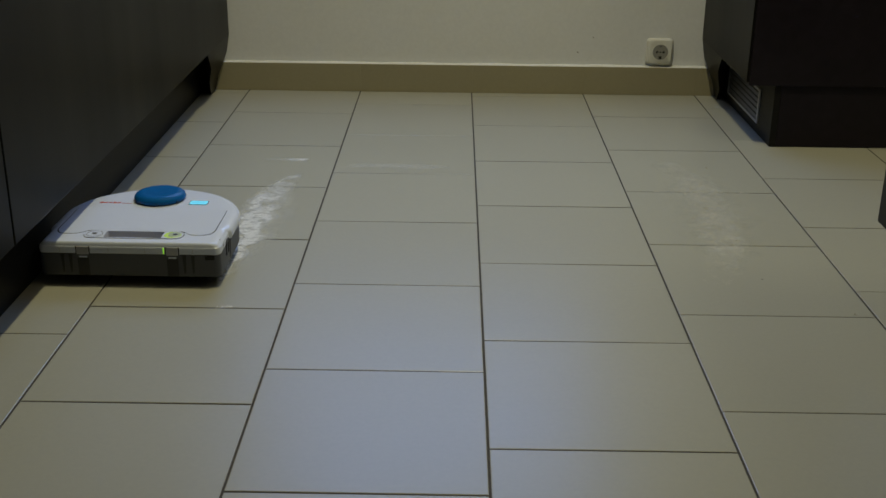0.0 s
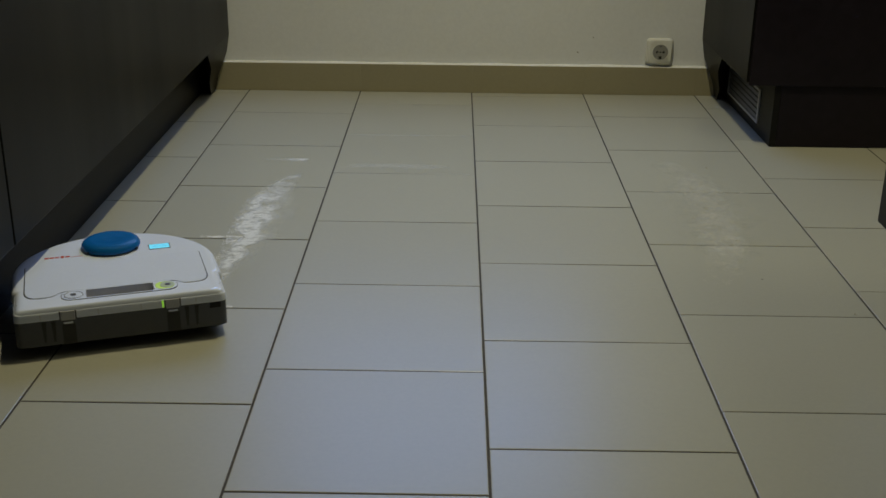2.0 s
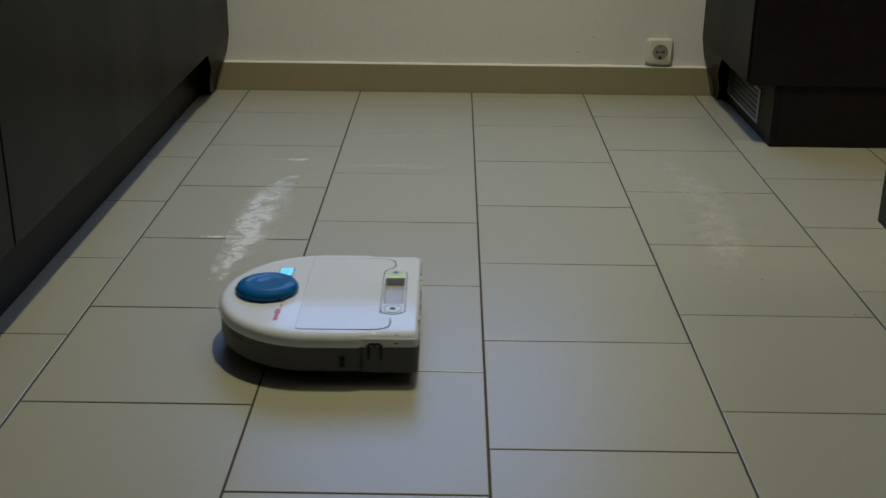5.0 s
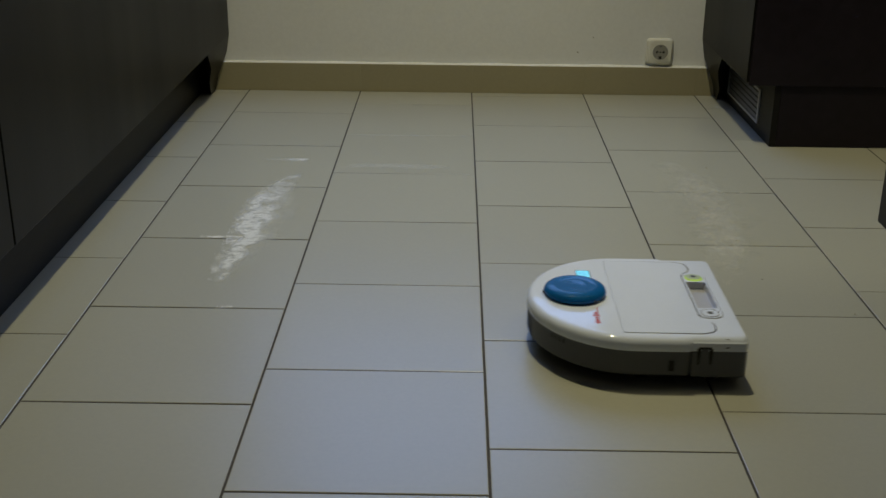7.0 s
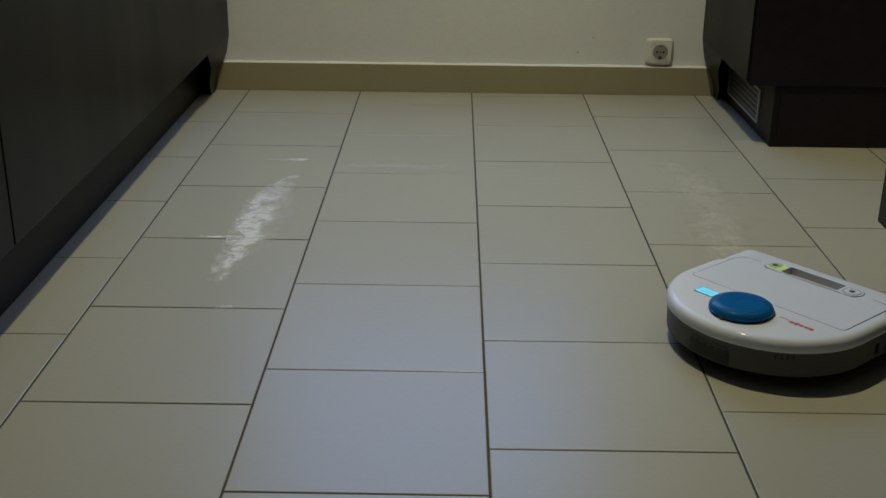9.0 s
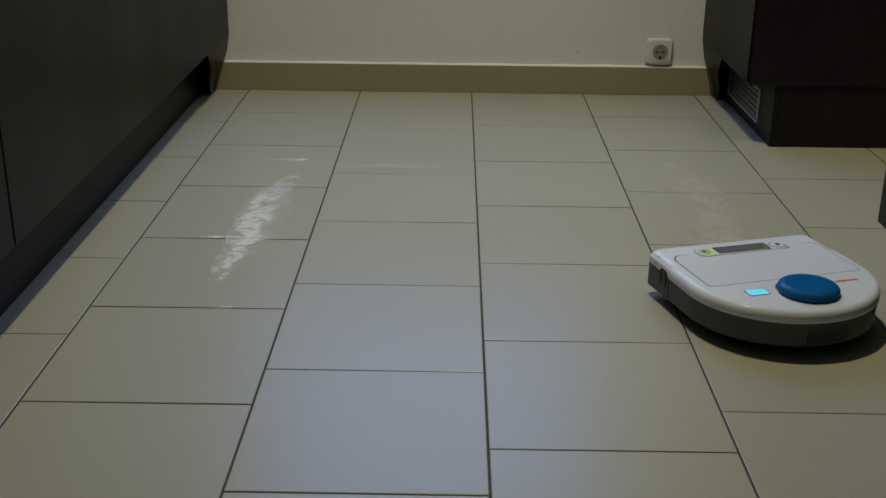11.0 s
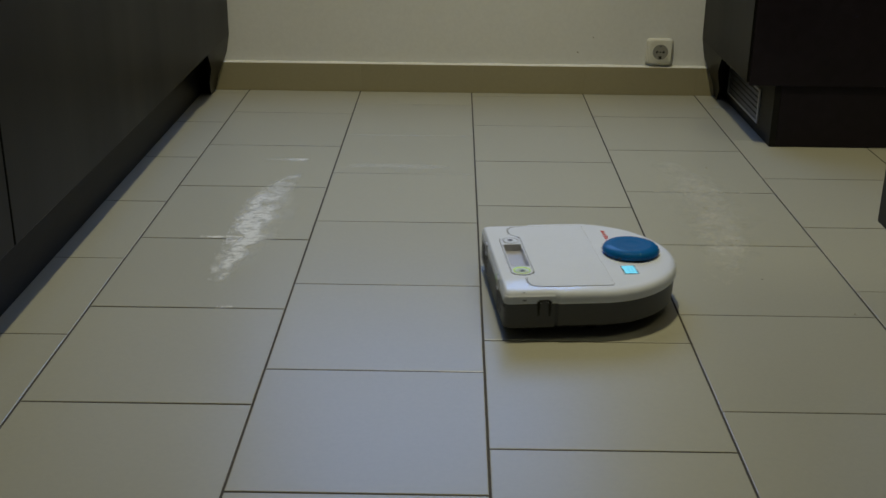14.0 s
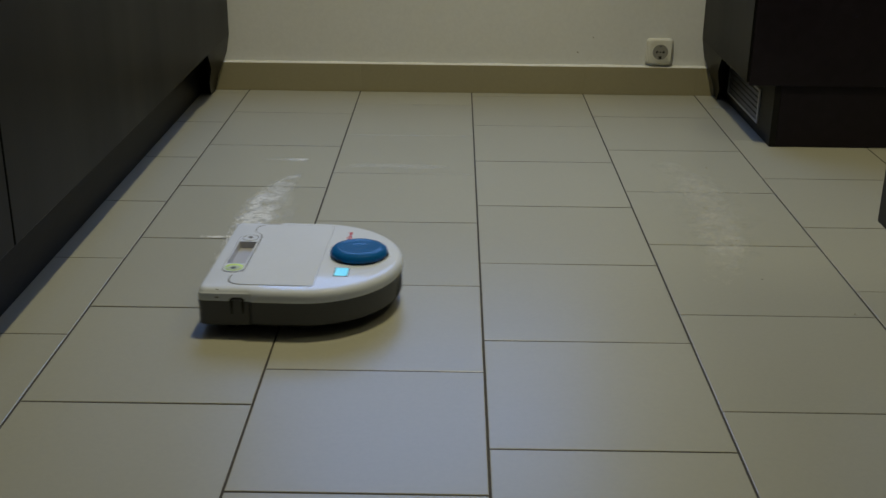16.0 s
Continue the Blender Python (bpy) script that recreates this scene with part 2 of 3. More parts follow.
part("end_panel", boxed(RIGHT_X + 0.0145, RIGHT_X + 0.594, 0.6200, 0.6300, 0.152, 0.90, bevel=0.001), M_DOOR, near)


def plinth_board(x0, x1, y0, y1, z1, label, mat=None):
    return tagged(part("plinth_board", boxed(x0, x1, y0, y1, 0.001, z1, bevel=0.001), mat or M_PLINTH), label, "plinth")


plinth_board(-0.815, -0.798, -0.20, 2.147, 0.168, "dark recessed plinth board under the cabinet doors")
plinth_board(0.748, 0.765, 0.01, 0.590, 0.168, "dark recessed plinth board under a base cabinet")


def cheek(x_top, x_foot, y_top, y_foot, y_wall, depth, parent):
    """The slanting foot of a side panel between the door and the plinth, next to the wall."""
    s = 1 if x_top < x_foot else -1
    prof = [(x_top, DOOR_Z + 0.003), (x_top + s * 0.010, 0.115), (x_foot - s * 0.010, 0.045), (x_foot, 0.0012), (x_foot + s * depth, 0.0012), (x_foot + s * depth, DOOR_Z + 0.003)]

    near = [y_foot + (y_top - y_foot) * z / DOOR_Z for _, z in prof[:4]] + [2.138] * 2
    bm = bmesh.new()
    loft(bm, [[(x, y, z) for (x, z), y in zip(prof, near)], [(x, y_wall, z) for x, z in prof]])
    bmesh.ops.recalc_face_normals(bm, faces=bm.faces)
    return smooth(part("slanted_foot", bm, M_DOOR, parent))


cheek(-0.717, -0.766, 1.84, 2.085, 2.147, 0.0315, left_last)

# the cabinet whose end looks along the aisle and whose front is black
tall = thing("oven_cabinet", "dark cabinet with a black front and vented plinth", "cabinet", place=(0, 0, 0))
part("body", boxed(RIGHT_X + 0.0075, 1.300, 1.612, 2.146, DOOR_Z + 0.004, 2.10), M_CARCASS, tall)
part("side_panel", boxed(RIGHT_X, RIGHT_X + 0.0065, 1.594, 2.146, DOOR_Z, 2.10, bevel=0.0012), M_DOOR, tall, "dark brown laminate side panel")
part("front_panel", boxed(RIGHT_X + 0.0070, 1.290, 1.593, 1.611, DOOR_Z - 0.008, 2.10, bevel=0.0015), M_BLACK, tall, "black glossy front panel")
cheek(0.674, 0.724, 1.885, 2.112, 2.147, 0.0235, tall)
plinth_board(0.748, 0.764, 1.600, 2.147, 0.168, "dark plinth board with an air grille set in it")
plinth_board(0.7645, 1.290, 1.600, 1.617, 0.158, "black plinth board under a glossy cabinet front", M_BLACK)

grille = thing("air_grille", "grey metal air grille in the dark plinth", "vent", place=(0.748, 1.899, 0.0735))
L, H = 0.350, 0.092
bm = bmesh.new()
for a in ((-0.004, 0.002, -L / 2, L / 2, H / 2 - 0.007, H / 2), (-0.004, 0.002, -L / 2, L / 2, -H / 2, -H / 2 + 0.007),
          (-0.004, 0.002, -L / 2, -L / 2 + 0.011, -H / 2 + 0.007, H / 2 - 0.007), (-0.004, 0.002, L / 2 - 0.011, L / 2, -H / 2 + 0.007, H / 2 - 0.007)):
    box(bm, *a, bevel=0.0006, segments=1)
part("frame", bm, M_FRAME, grille, "pale grey metal frame")
part("backing", boxed(-0.0015, -0.0003, -L / 2 + 0.012, L / 2 - 0.012, -H / 2 + 0.005, H / 2 - 0.005), M_HOLE, grille)
for i in range(5):
    zc = -0.029 + i * 0.0145
    bm = bmesh.new()
    loft(bm, [[(-0.0045, y, zc - 0.0045), (-0.0010, y, zc + 0.0035), (-0.0002, y, zc + 0.0025), (-0.0035, y, zc - 0.0055)] for y in (-L / 2 + 0.0105, L / 2 - 0.0105)])
    bmesh.ops.recalc_face_normals(bm, faces=bm.faces)
    part("slat", bm, M_GRILLE, grille)

# ---------------------------------------------------------------- wall socket
def wall_socket(x, z):
    so = thing("wall_socket", "ivory surface-mounted power socket standing on the skirting", "socket", place=(x, WALL_Y, z))

    def ring(w, h, r, y, dz=0.0):
        return [(px, y * 0.62, pz + dz) for px, pz in rounded_rect(w, h, r)]
    bm = bmesh.new()
    loft(bm, [ring(0.078, 0.078, 0.012, -0.0005, -0.001), ring(0.078, 0.078, 0.012, -0.018, -0.001), ring(0.074, 0.076, 0.012, -0.021)])
    bmesh.ops.recalc_face_normals(bm, faces=bm.faces)
    smooth(part("mounting_box", bm, M_SOCKET, so))
    bm = bmesh.new()
    outer = [ring(0.071, 0.074, 0.012, -0.021, 0.001), ring(0.070, 0.073, 0.012, -0.029, 0.001), ring(0.063, 0.066, 0.011, -0.034, 0.001)]
    loft(bm, outer)
    bmesh.ops.recalc_face_normals(bm, faces=bm.faces)
    smooth(part("cover_plate", bm, M_SOCKET, so))
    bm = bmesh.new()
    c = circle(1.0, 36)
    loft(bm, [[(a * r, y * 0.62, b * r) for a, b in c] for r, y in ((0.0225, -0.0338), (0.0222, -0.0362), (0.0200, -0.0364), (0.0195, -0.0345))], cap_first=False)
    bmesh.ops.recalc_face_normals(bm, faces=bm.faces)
    insert = smooth(part("socket_insert", bm, M_SOCKET_SHADED, so, "round recessed socket insert"))
    for hx in (-0.0095, 0.0, 0.0095):
        bm = bmesh.new()
        r = 0.0036 if hx else 0.0024
        loft(bm, [[(hx + a * r, y * 0.62, b * r) for a, b in circle(1.0, 12)] for y in (-0.0343, -0.0349)])
        bmesh.ops.recalc_face_normals(bm, faces=bm.faces)
        part("contact_hole", bm, M_HOLE, insert)
    part("earth_clip", boxed(-0.0042, 0.0042, -0.0226, -0.0212, -0.0200, -0.0120, bevel=0.0005), M_HOLE, insert)
    part("earth_clip", boxed(-0.003, 0.003, -0.0222, -0.0212, 0.0145, 0.0192, bevel=0.0005), M_GRILLE, insert)
    return so


wall_socket(0.553, 0.1305)

# ---------------------------------------------------------------- spilled powder
def spill(name, label, mat, spine, cell, seed, strength, height):
    """Powder lying along a line of (x, y, half width, density): tiny clumps, denser in the middle."""
    rnd = random.Random(seed)
    xs_, ys_ = [p[0] for p in spine], [p[1] for p in spine]
    bm = bmesh.new()
    x = min(xs_) - 0.12
    while x < max(xs_) + 0.12:
        y = min(ys_) - 0.06
        while y < max(ys_) + 0.06:
            best = 0.0
            for (ax, ay, aw, ad), (bx, by, bw, bd) in zip(spine, spine[1:]):
                dx, dy = bx - ax, by - ay
                k = max(0.0, min(1.0, ((x - ax) * dx + (y - ay) * dy) / (dx * dx + dy * dy)))
                w, d = aw + (bw - aw) * k, ad + (bd - ad) * k
                off = math.hypot(x - ax - k * dx, y - ay - k * dy) / w
                best = max(best, d * max(0.0, 1.15 - off))
            if best > 0:
                clump = 0.42 + 1.1 * noise.noise((x * 26, y * 36, seed)) + 0.8 * noise.noise((x * 80, y * 120, seed + 5))
                p = best * clump * strength
                if rnd.random() < p:
                    px, py = x + rnd.uniform(-0.5, 0.5) * cell, y + rnd.uniform(-0.5, 0.5) * cell
                    r, h = cell * rnd.uniform(0.55, 1.15), height * rnd.uniform(0.3, 1.0) * (0.5 + min(1.0, p))
                    a0 = rnd.uniform(0, 6.28)
                    base = [bm.verts.new((px + r * math.cos(a0 + k * 1.2566) * rnd.uniform(0.7, 1.3), py + r * math.sin(a0 + k * 1.2566) * rnd.uniform(0.7, 1.3), 0.0002)) for k in range(5)]
                    top = bm.verts.new((px, py, 0.0002 + h))
                    for k in range(5):
                        bm.faces.new((base[k], base[(k + 1) % 5], top))
            y += cell
        x += cell
    return tagged(part(name, bm, mat), label, "powder", kind="stuff")


def dusting(name, label, mat, spine, height, edge=1.0, ragged=0.0):
    """A thin film along a line of (x, y, half width, density) that fades outwards; edge sharpens its side towards smaller x."""
    xs_, ys_, pad_ = [p[0] for p in spine], [p[1] for p in spine], max(p[2] for p in spine) * 1.5 + 0.02 * ragged
    x_lo, x_hi, y_lo, y_hi = min(xs_) - pad_, max(xs_) + pad_, min(ys_) - pad_, max(ys_) + pad_
    nx, ny = int((x_hi - x_lo) / 0.004) + 1, int((y_hi - y_lo) / 0.006) + 1
    verts, dens, faces = [], [], []
    for j in range(ny + 1):
        for i in range(nx + 1):
            x, y = x_lo + (x_hi - x_lo) * i / nx, y_lo + (y_hi - y_lo) * j / ny
            best = 0.0
            u = x + ragged * (0.020 * noise.noise((x * 18, y * 14, 1.0)) + 0.012 * noise.noise((x * 50, y * 34, 2.0)))
            for (ax, ay, aw, ad), (bx, by, bw, bd) in zip(spine, spine[1:]):
                dx, dy = bx - ax, by - ay
                k = max(0.0, min(1.0, ((u - ax) * dx + (y - ay) * dy) / (dx * dx + dy * dy)))
                w, d = aw + (bw - aw) * k, ad + (bd - ad) * k
                ex, ey = u - ax - k * dx, y - ay - k * dy
                off = math.hypot(ex * (edge if ex < 0 else 1.0), ey) / w
                core, fringe = max(0.0, min(1.0, (0.85 - off) / 0.35)), max(0.0, min(1.0, (1.5 - off) / 0.8))
                best = max(best, d * (0.55 * core + 0.45 * fringe))
            verts.append((x, y, height))
            dens.append(best)
    for j in range(ny):
        for i in range(nx):
            q = (j * (nx + 1) + i, j * (nx + 1) + i + 1, (j + 1) * (nx + 1) + i + 1, (j + 1) * (nx + 1) + i)
            if any(dens[v] > 0 for v in q):
                faces.append(q)
    me = bpy.data.meshes.new(name)
    me.from_pydata(verts, [], faces)
    me.attributes.new("powder_depth", "FLOAT", "POINT").data.foreach_set("value", dens)
    me.materials.append(mat)
    return tagged(new(name, me), label, "powder", kind="stuff")


FLOUR = [(-0.481, 0.680, 0.010, 0.7), (-0.478, 0.781, 0.026, 1.0), (-0.473, 0.887, 0.036, 1.0), (-0.469, 1.003, 0.042, 1.0), (-0.465, 1.116, 0.042, 0.9), (-0.455, 1.199, 0.026, 0.6), (-0.427, 1.300, 0.012, 0.5)]
dusting("flour_film", "thin white flour film smeared over beige tiles", M_FLOUR_FILM, [(x + 0.006, y, w * 1.25, d) for x, y, w, d in FLOUR], 0.0007, 1.9, 1.0)
spill("flour_spill", "white flour grains along a smeared spill", M_FLOUR, [(x - 0.006, y, w * 0.6, d * 0.7) for x, y, w, d in FLOUR], 0.0011, 3, 0.75, 0.0004)
dusting("flour_film", "thin streak of white flour on a tile", M_FLOUR_FILM, [(-0.500, 1.434, 0.007, 0.2), (-0.450, 1.431, 0.008, 0.4), (-0.412, 1.433, 0.011, 0.9)], 0.0005)
spill("flour_spill", "few white flour grains in a streak", M_FLOUR, [(-0.450, 1.431, 0.008, 0.40), (-0.412, 1.433, 0.010, 0.80)], 0.0013, 4, 1.6, 0.0006)
spill("flour_spill", "white flour caught in a grout joint", M_FLOUR, [(-0.545, 0.897, 0.005, 0.60), (-0.500, 0.899, 0.006, 0.80), (-0.430, 0.899, 0.004, 0.40)], 0.0014, 5, 1.8, 0.0008)
spill("flour_spill", "few grains of flour in a grout joint", M_FLOUR, [(-0.449, 0.558, 0.004, 0.60), (-0.423, 0.561, 0.004, 0.60)], 0.0016, 6, 1.6, 0.0008)
dusting("flour_film", "faint flour smear on a beige tile", M_FLOUR_FILM, [(-0.290, 1.390, 0.016, 0.16), (-0.189, 1.392, 0.020, 0.24), (-0.080, 1.387, 0.016, 0.26)], 0.0005)
dusting("oat_film", "pale oat dust spread over beige tiles", M_OAT_FILM, [(0.462, 1.417, 0.032, 0.5), (0.498, 1.316, 0.048, 0.7), (0.505, 1.135, 0.062, 0.9), (0.494, 1.009, 0.060, 1.0), (0.481, 0.872, 0.046, 0.9), (0.468, 0.783, 0.024, 0.5)], 0.0006, 1.0, 1.0)
spill("crumb_spill", "pale oat crumbs scattered on beige tiles", M_CRUMB, [(0.434, 0.700, 0.030, 0.12), (0.467, 0.806, 0.035, 0.50), (0.487, 0.872, 0.040, 0.80), (0.487, 1.019, 0.040, 0.70), (0.505, 1.146, 0.038, 0.60), (0.495, 1.286, 0.040, 0.45), (0.489, 1.395, 0.030, 0.25)], 0.0012, 9, 0.55, 0.0006)
spill("crumb_spill", "pale oat crumbs lying in a grout joint", M_CRUMB, [(0.400, 1.221, 0.004, 0.2), (0.500, 1.221, 0.005, 0.8), (0.600, 1.221, 0.004, 0.3)], 0.0016, 10, 1.2, 0.0008)


def oat_flake(x, y, r, seed):
    rnd_ = random.Random(seed)
    bm = bmesh.new()
    ring = [(rnd_.uniform(0.7, 1.2), 2 * math.pi * k / 7) for k in range(7)]
    loft(bm, [[(x + q * r * math.cos(a) * w, y + q * 0.7 * r * math.sin(a) * w, z) for q, a in ring] for w, z in ((1.0, 0.0003), (1.05, 0.0003 + 0.3 * r), (0.6, 0.0003 + 0.6 * r))])
    bmesh.ops.recalc_face_normals(bm, faces=bm.faces)
    return tagged(part("oat_flake", bm, M_FLAKE), "small loose oat flake on the floor tiles", "crumb", "oat flakes on the floor")


flake_rnd = random.Random(21)
for k in range(20):
    u = flake_rnd.random()
    oat_flake(0.505 - 0.02 * u + flake_rnd.gauss(0, 0.035), 1.40 - 0.72 * u + flake_rnd.gauss(0, 0.03), flake_rnd.uniform(0.0014, 0.0030), k)
oat_flake(0.634, 0.566, 0.003, 90)

# ---------------------------------------------------------------- robot vacuum
def d_outline(inset, front=None, n_arc=40, n_corner=6, n_front=16):
    """Plan of the machine: flat front towards +x, half round behind, the front block a little narrower."""
    f, hw, back, rc = 0.157 - (inset if front is None else front), 0.1645 - inset, 0.158 - inset, 0.011
    hn = hw - 0.0055
    sides = [(0.025, hw), (0.050, hw), (0.0700, hw), (0.0770, hn), (0.105, hn), (0.125, hn), (f - rc, hn)]
    pts = []
    for i in range(n_arc + 1):
        a = radians(90 + 180 * i / n_arc)
        pts.append((back * math.cos(a), hw * math.sin(a)))
    pts += [(x, -y) for x, y in sides]
    for i in range(1, n_corner + 1):
        a = radians(-90 + 90 * i / n_corner)
        pts.append((f - rc + rc * math.cos(a), -hn + rc + rc * math.sin(a)))
    for i in range(1, n_front + 1):
        pts.append((f, -hn + rc + (2 * hn - 2 * rc) * i / n_front))
    for i in range(1, n_corner + 1):
        a = radians(90 * i / n_corner)
        pts.append((f - rc + rc * math.cos(a), hn - rc + rc * math.sin(a)))
    return pts + [(x, y) for x, y in reversed(sides[:-1])]


def d_shape(levels):
    bm = bmesh.new()
    loft(bm, [[(x, y, z) for x, y in d_outline(i)] for z, i in levels])
    bmesh.ops.recalc_face_normals(bm, faces=bm.faces)
    return bm


def shell_shape(levels):
    """The top cover, open where the grip pocket sinks into it."""
    bm = bmesh.new()
    loft(bm, [[(x, y, z) for x, y in d_outline(i, i * 0.30)] for z, i in levels], True, False)
    top = levels[-1][0]
    hole = [bm.verts.new((0.1170 + x, y, top)) for x, y in rounded_rect(0.0324, 0.1044, 0.002, 3)]
    rim = [e for e in bm.edges if all(abs(v.co.z - top) < 1e-6 for v in e.verts)]
    for i, v in enumerate(hole):
        rim.append(bm.edges.new((v, hole[(i + 1) % len(hole)])))
    bmesh.ops.triangle_fill(bm, use_beauty=True, edges=rim)
    bmesh.ops.recalc_face_normals(bm, faces=bm.faces)
    return bm


def bumper_strip(x_from, levels, thick):
    """A U-shaped strip round the flat front; levels of (z, inset)."""
    bm = bmesh.new()
    rows = []
    keep = [k for k, p in enumerate(d_outline(0.0)) if p[0] > x_from]
    for z, i in levels:
        pts, inner = ([ring[k] for k in keep] for ring in (d_outline(i), d_outline(i + thick)))
        pts = [(x_from, pts[0][1])] + pts + [(x_from, pts[-1][1])]
        inner = [(x_from, inner[0][1])] + inner + [(x_from, inner[-1][1])]
        k = min(len(pts), len(inner))
        rows.append([(x, y, z) for x, y in pts[:k]] + [(x, y, z) for x, y in reversed(inner[:k])])
    loft(bm, rows)
    bmesh.ops.recalc_face_normals(bm, faces=bm.faces)
    return bm


TOP = 0.0815
robot = thing("robot_vacuum", "white D-shaped robot vacuum with blue turret driving on tiles", "robot vacuum", place=(0, 0, 0))
smooth(part("lower_body", d_shape([(0.020, 0.010), (0.0225, 0.004), (0.0622, 0.0025)]), M_GREY, robot, "grey plastic lower body"))
shell = smooth(part("top_shell", shell_shape([(0.0610, 0.0035), (0.0615, 0.0008), (0.0640, 0.0), (0.0700, 0.0002), (0.0735, 0.0010), (0.0765, 0.0026), (0.0788, 0.0050), (0.0803, 0.0080), (0.0811, 0.0115), (TOP, 0.0165)]), M_SHELL, robot, "white glossy top shell"), 30)
part("underside", d_shape([(0.012, 0.020), (0.0205, 0.013)]), M_DARK, robot)
cover = smooth(part("bumper_cover", bumper_strip(0.076, [(0.0615, -0.0012), (0.0700, -0.0011), (0.0735, -0.0002), (0.0765, 0.0030)], 0.004), M_SHELL, robot, "white bumper cover"), 30)
bumper = smooth(part("bumper", bumper_strip(0.076, [(0.0185, 0.0020), (0.0205, -0.0008), (0.0609, -0.0008)], 0.006), M_GREY, robot, "grey bumper"), 30)

# notches and brackets of the flat front
for yc in (-0.081, 0.076):
    part("bracket", boxed(0.1560, 0.1588, yc - 0.0105, yc + 0.0105, 0.0590, 0.0742, bevel=0.0008), M_TAB, cover, "light grey bracket")
    part("tab", boxed(0.1560, 0.1592, yc - 0.0070, yc + 0.0070, 0.0535, 0.0562, bevel=0.0006), M_SHELL, cover)
    for e in (-1, 1):
        part("slot", boxed(0.1566, 0.1586, yc + e * 0.0117 - 0.0009, yc + e * 0.0117 + 0.0009, 0.0612, 0.0742), M_HOLE, cover)
    part("recess", boxed(0.1570, 0.1584, yc - 0.0100, yc + 0.0100, 0.0195, 0.0528), M_DARK, bumper)
for yc in (-0.117, -0.103, 0.097, 0.112):
    bm = bmesh.new()
    loft(bm, [[(x, yc + e, z) for e, z in ((-0.0016, 0.026), (0.0016, 0.026), (0.0034, 0.0600), (-0.0034, 0.0600))] for x in (0.1570, 0.1584)])
    bmesh.ops.recalc_face_normals(bm, faces=bm.faces)
    part("slot", bm, M_DARK, bumper)
part("sensor_window", boxed(0.1550, 0.1586, 0.133, 0.150, 0.0515, 0.0606, bevel=0.0008), M_HOLE, bumper)
part("status_light", boxed(0.1570, 0.1588, 0.0600, 0.0622, 0.0620, 0.0735, bevel=0.0004), M_GREEN_LED, robot, "green status light on the white bumper")
for s in (-1, 1):
    for xc in (0.085, 0.103):
        bm = bmesh.new()
        loft(bm, [[(xc + e, s * 0.1600 + o, z) for e, z in ((-0.0012, 0.040), (0.0012, 0.040), (0.0030, 0.0655), (-0.0030, 0.0655))] for o in (-0.0008, 0.0009)])
        bmesh.ops.recalc_face_normals(bm, faces=bm.faces)
        part("slot", bm, M_HOLE, bumper)
    part("arch", boxed(0.0850, 0.1030, s * 0.1600 - 0.0008, s * 0.1600 + 0.0010, 0.0645, 0.0680, bevel=0.0006), M_HOLE, bumper)
    part("side_tab", boxed(0.0885, 0.0995, s * 0.1600 - 0.0008, s * 0.1600 + 0.0014, 0.0600, 0.0664, bevel=0.0005), M_GREY, bumper)
    part("latch_notch", boxed(0.1235, 0.1285, s * 0.1522 - 0.0024, s * 0.1522 + 0.0024, 0.0755, 0.0789, bevel=0.0004), M_DARK, robot)
    part("latch_gap", boxed(0.1235, 0.1285, s * 0.1594 - 0.0012, s * 0.1594 + 0.0012, 0.0668, 0.0685), M_HOLE, robot)
    part("latch_tab", boxed(0.1232, 0.1288, s * 0.1594 - 0.0012, s * 0.1594 + 0.0016, 0.0622, 0.0666, bevel=0.0006), M_SHELL, robot)
part("side_port", boxed(0.0425, 0.0500, -0.1634, -0.1612, 0.030, 0.046), M_HOLE, robot)

for yc in (-0.121, -0.036, 0.028, 0.112):
    part("groove", boxed(0.1570, 0.1585, yc - 0.0006, yc + 0.0006, 0.0625, 0.0725), M_RECESS, cover)

# dust bin lid: a raised panel with a dark seam round it
def lid_outline():
    half = [(-0.0235, 0.0), (-0.0235, 0.131), (-0.0225, 0.1355), (-0.0185, 0.1385), (0.088, 0.1385), (0.098, 0.1370), (0.106, 0.1335), (0.1115, 0.128),
            (0.1140, 0.120), (0.1145, 0.107), (0.1125, 0.0985), (0.1070, 0.0925), (0.1005, 0.0870), (0.0975, 0.0780), (0.0975, 0.0)]
    return [(x, -y * 1.03) for x, y in half[1:-1]] + [(x, y) for x, y in reversed(half[1:-1])]


lid_pts = lid_outline()


def grown(pts, d):
    cx, cy = 0.045, 0.0
    return [(x + d * (1 if x > cx else -1), y + d * (1 if y > cy else -1)) for x, y in pts]


def plate(pts, z0, z1, chamfer=0.0004):
    bm = bmesh.new()
    loft(bm, [[(x, y, z0) for x, y in pts], [(x, y, z1 - chamfer) for x, y in pts], [(x, y, z1) for x, y in grown(pts, -chamfer)]])
    bmesh.ops.recalc_face_normals(bm, faces=bm.faces)
    return bm


part("seam", plate([(x + (0.0018 if x > 0 else -0.0003), y * (1.013 if x > 0.075 else 1.008)) for x, y in lid_pts], TOP - 0.002, TOP + 0.0002, 0.0001), M_SEAM, shell)
part("dust_bin_lid", plate(lid_pts, TOP - 0.002, TOP + 0.0007), M_LID, robot, "white satin dust bin lid")

# grip recess with a button at each end
def pad(w, h, r, z0, z1, cx, cy, chamfer=0.0004):
    bm = bmesh.new()
    loft(bm, [[(cx + x, cy + y, z0) for x, y in rounded_rect(w, h, r)], [(cx + x, cy + y, z1 - chamfer) for x, y in rounded_rect(w, h, r)],
              [(cx + x, cy + y, z1) for x, y in rounded_rect(w - 2 * chamfer, h - 2 * chamfer, r)]])
    bmesh.ops.recalc_face_normals(bm, faces=bm.faces)
    return bm


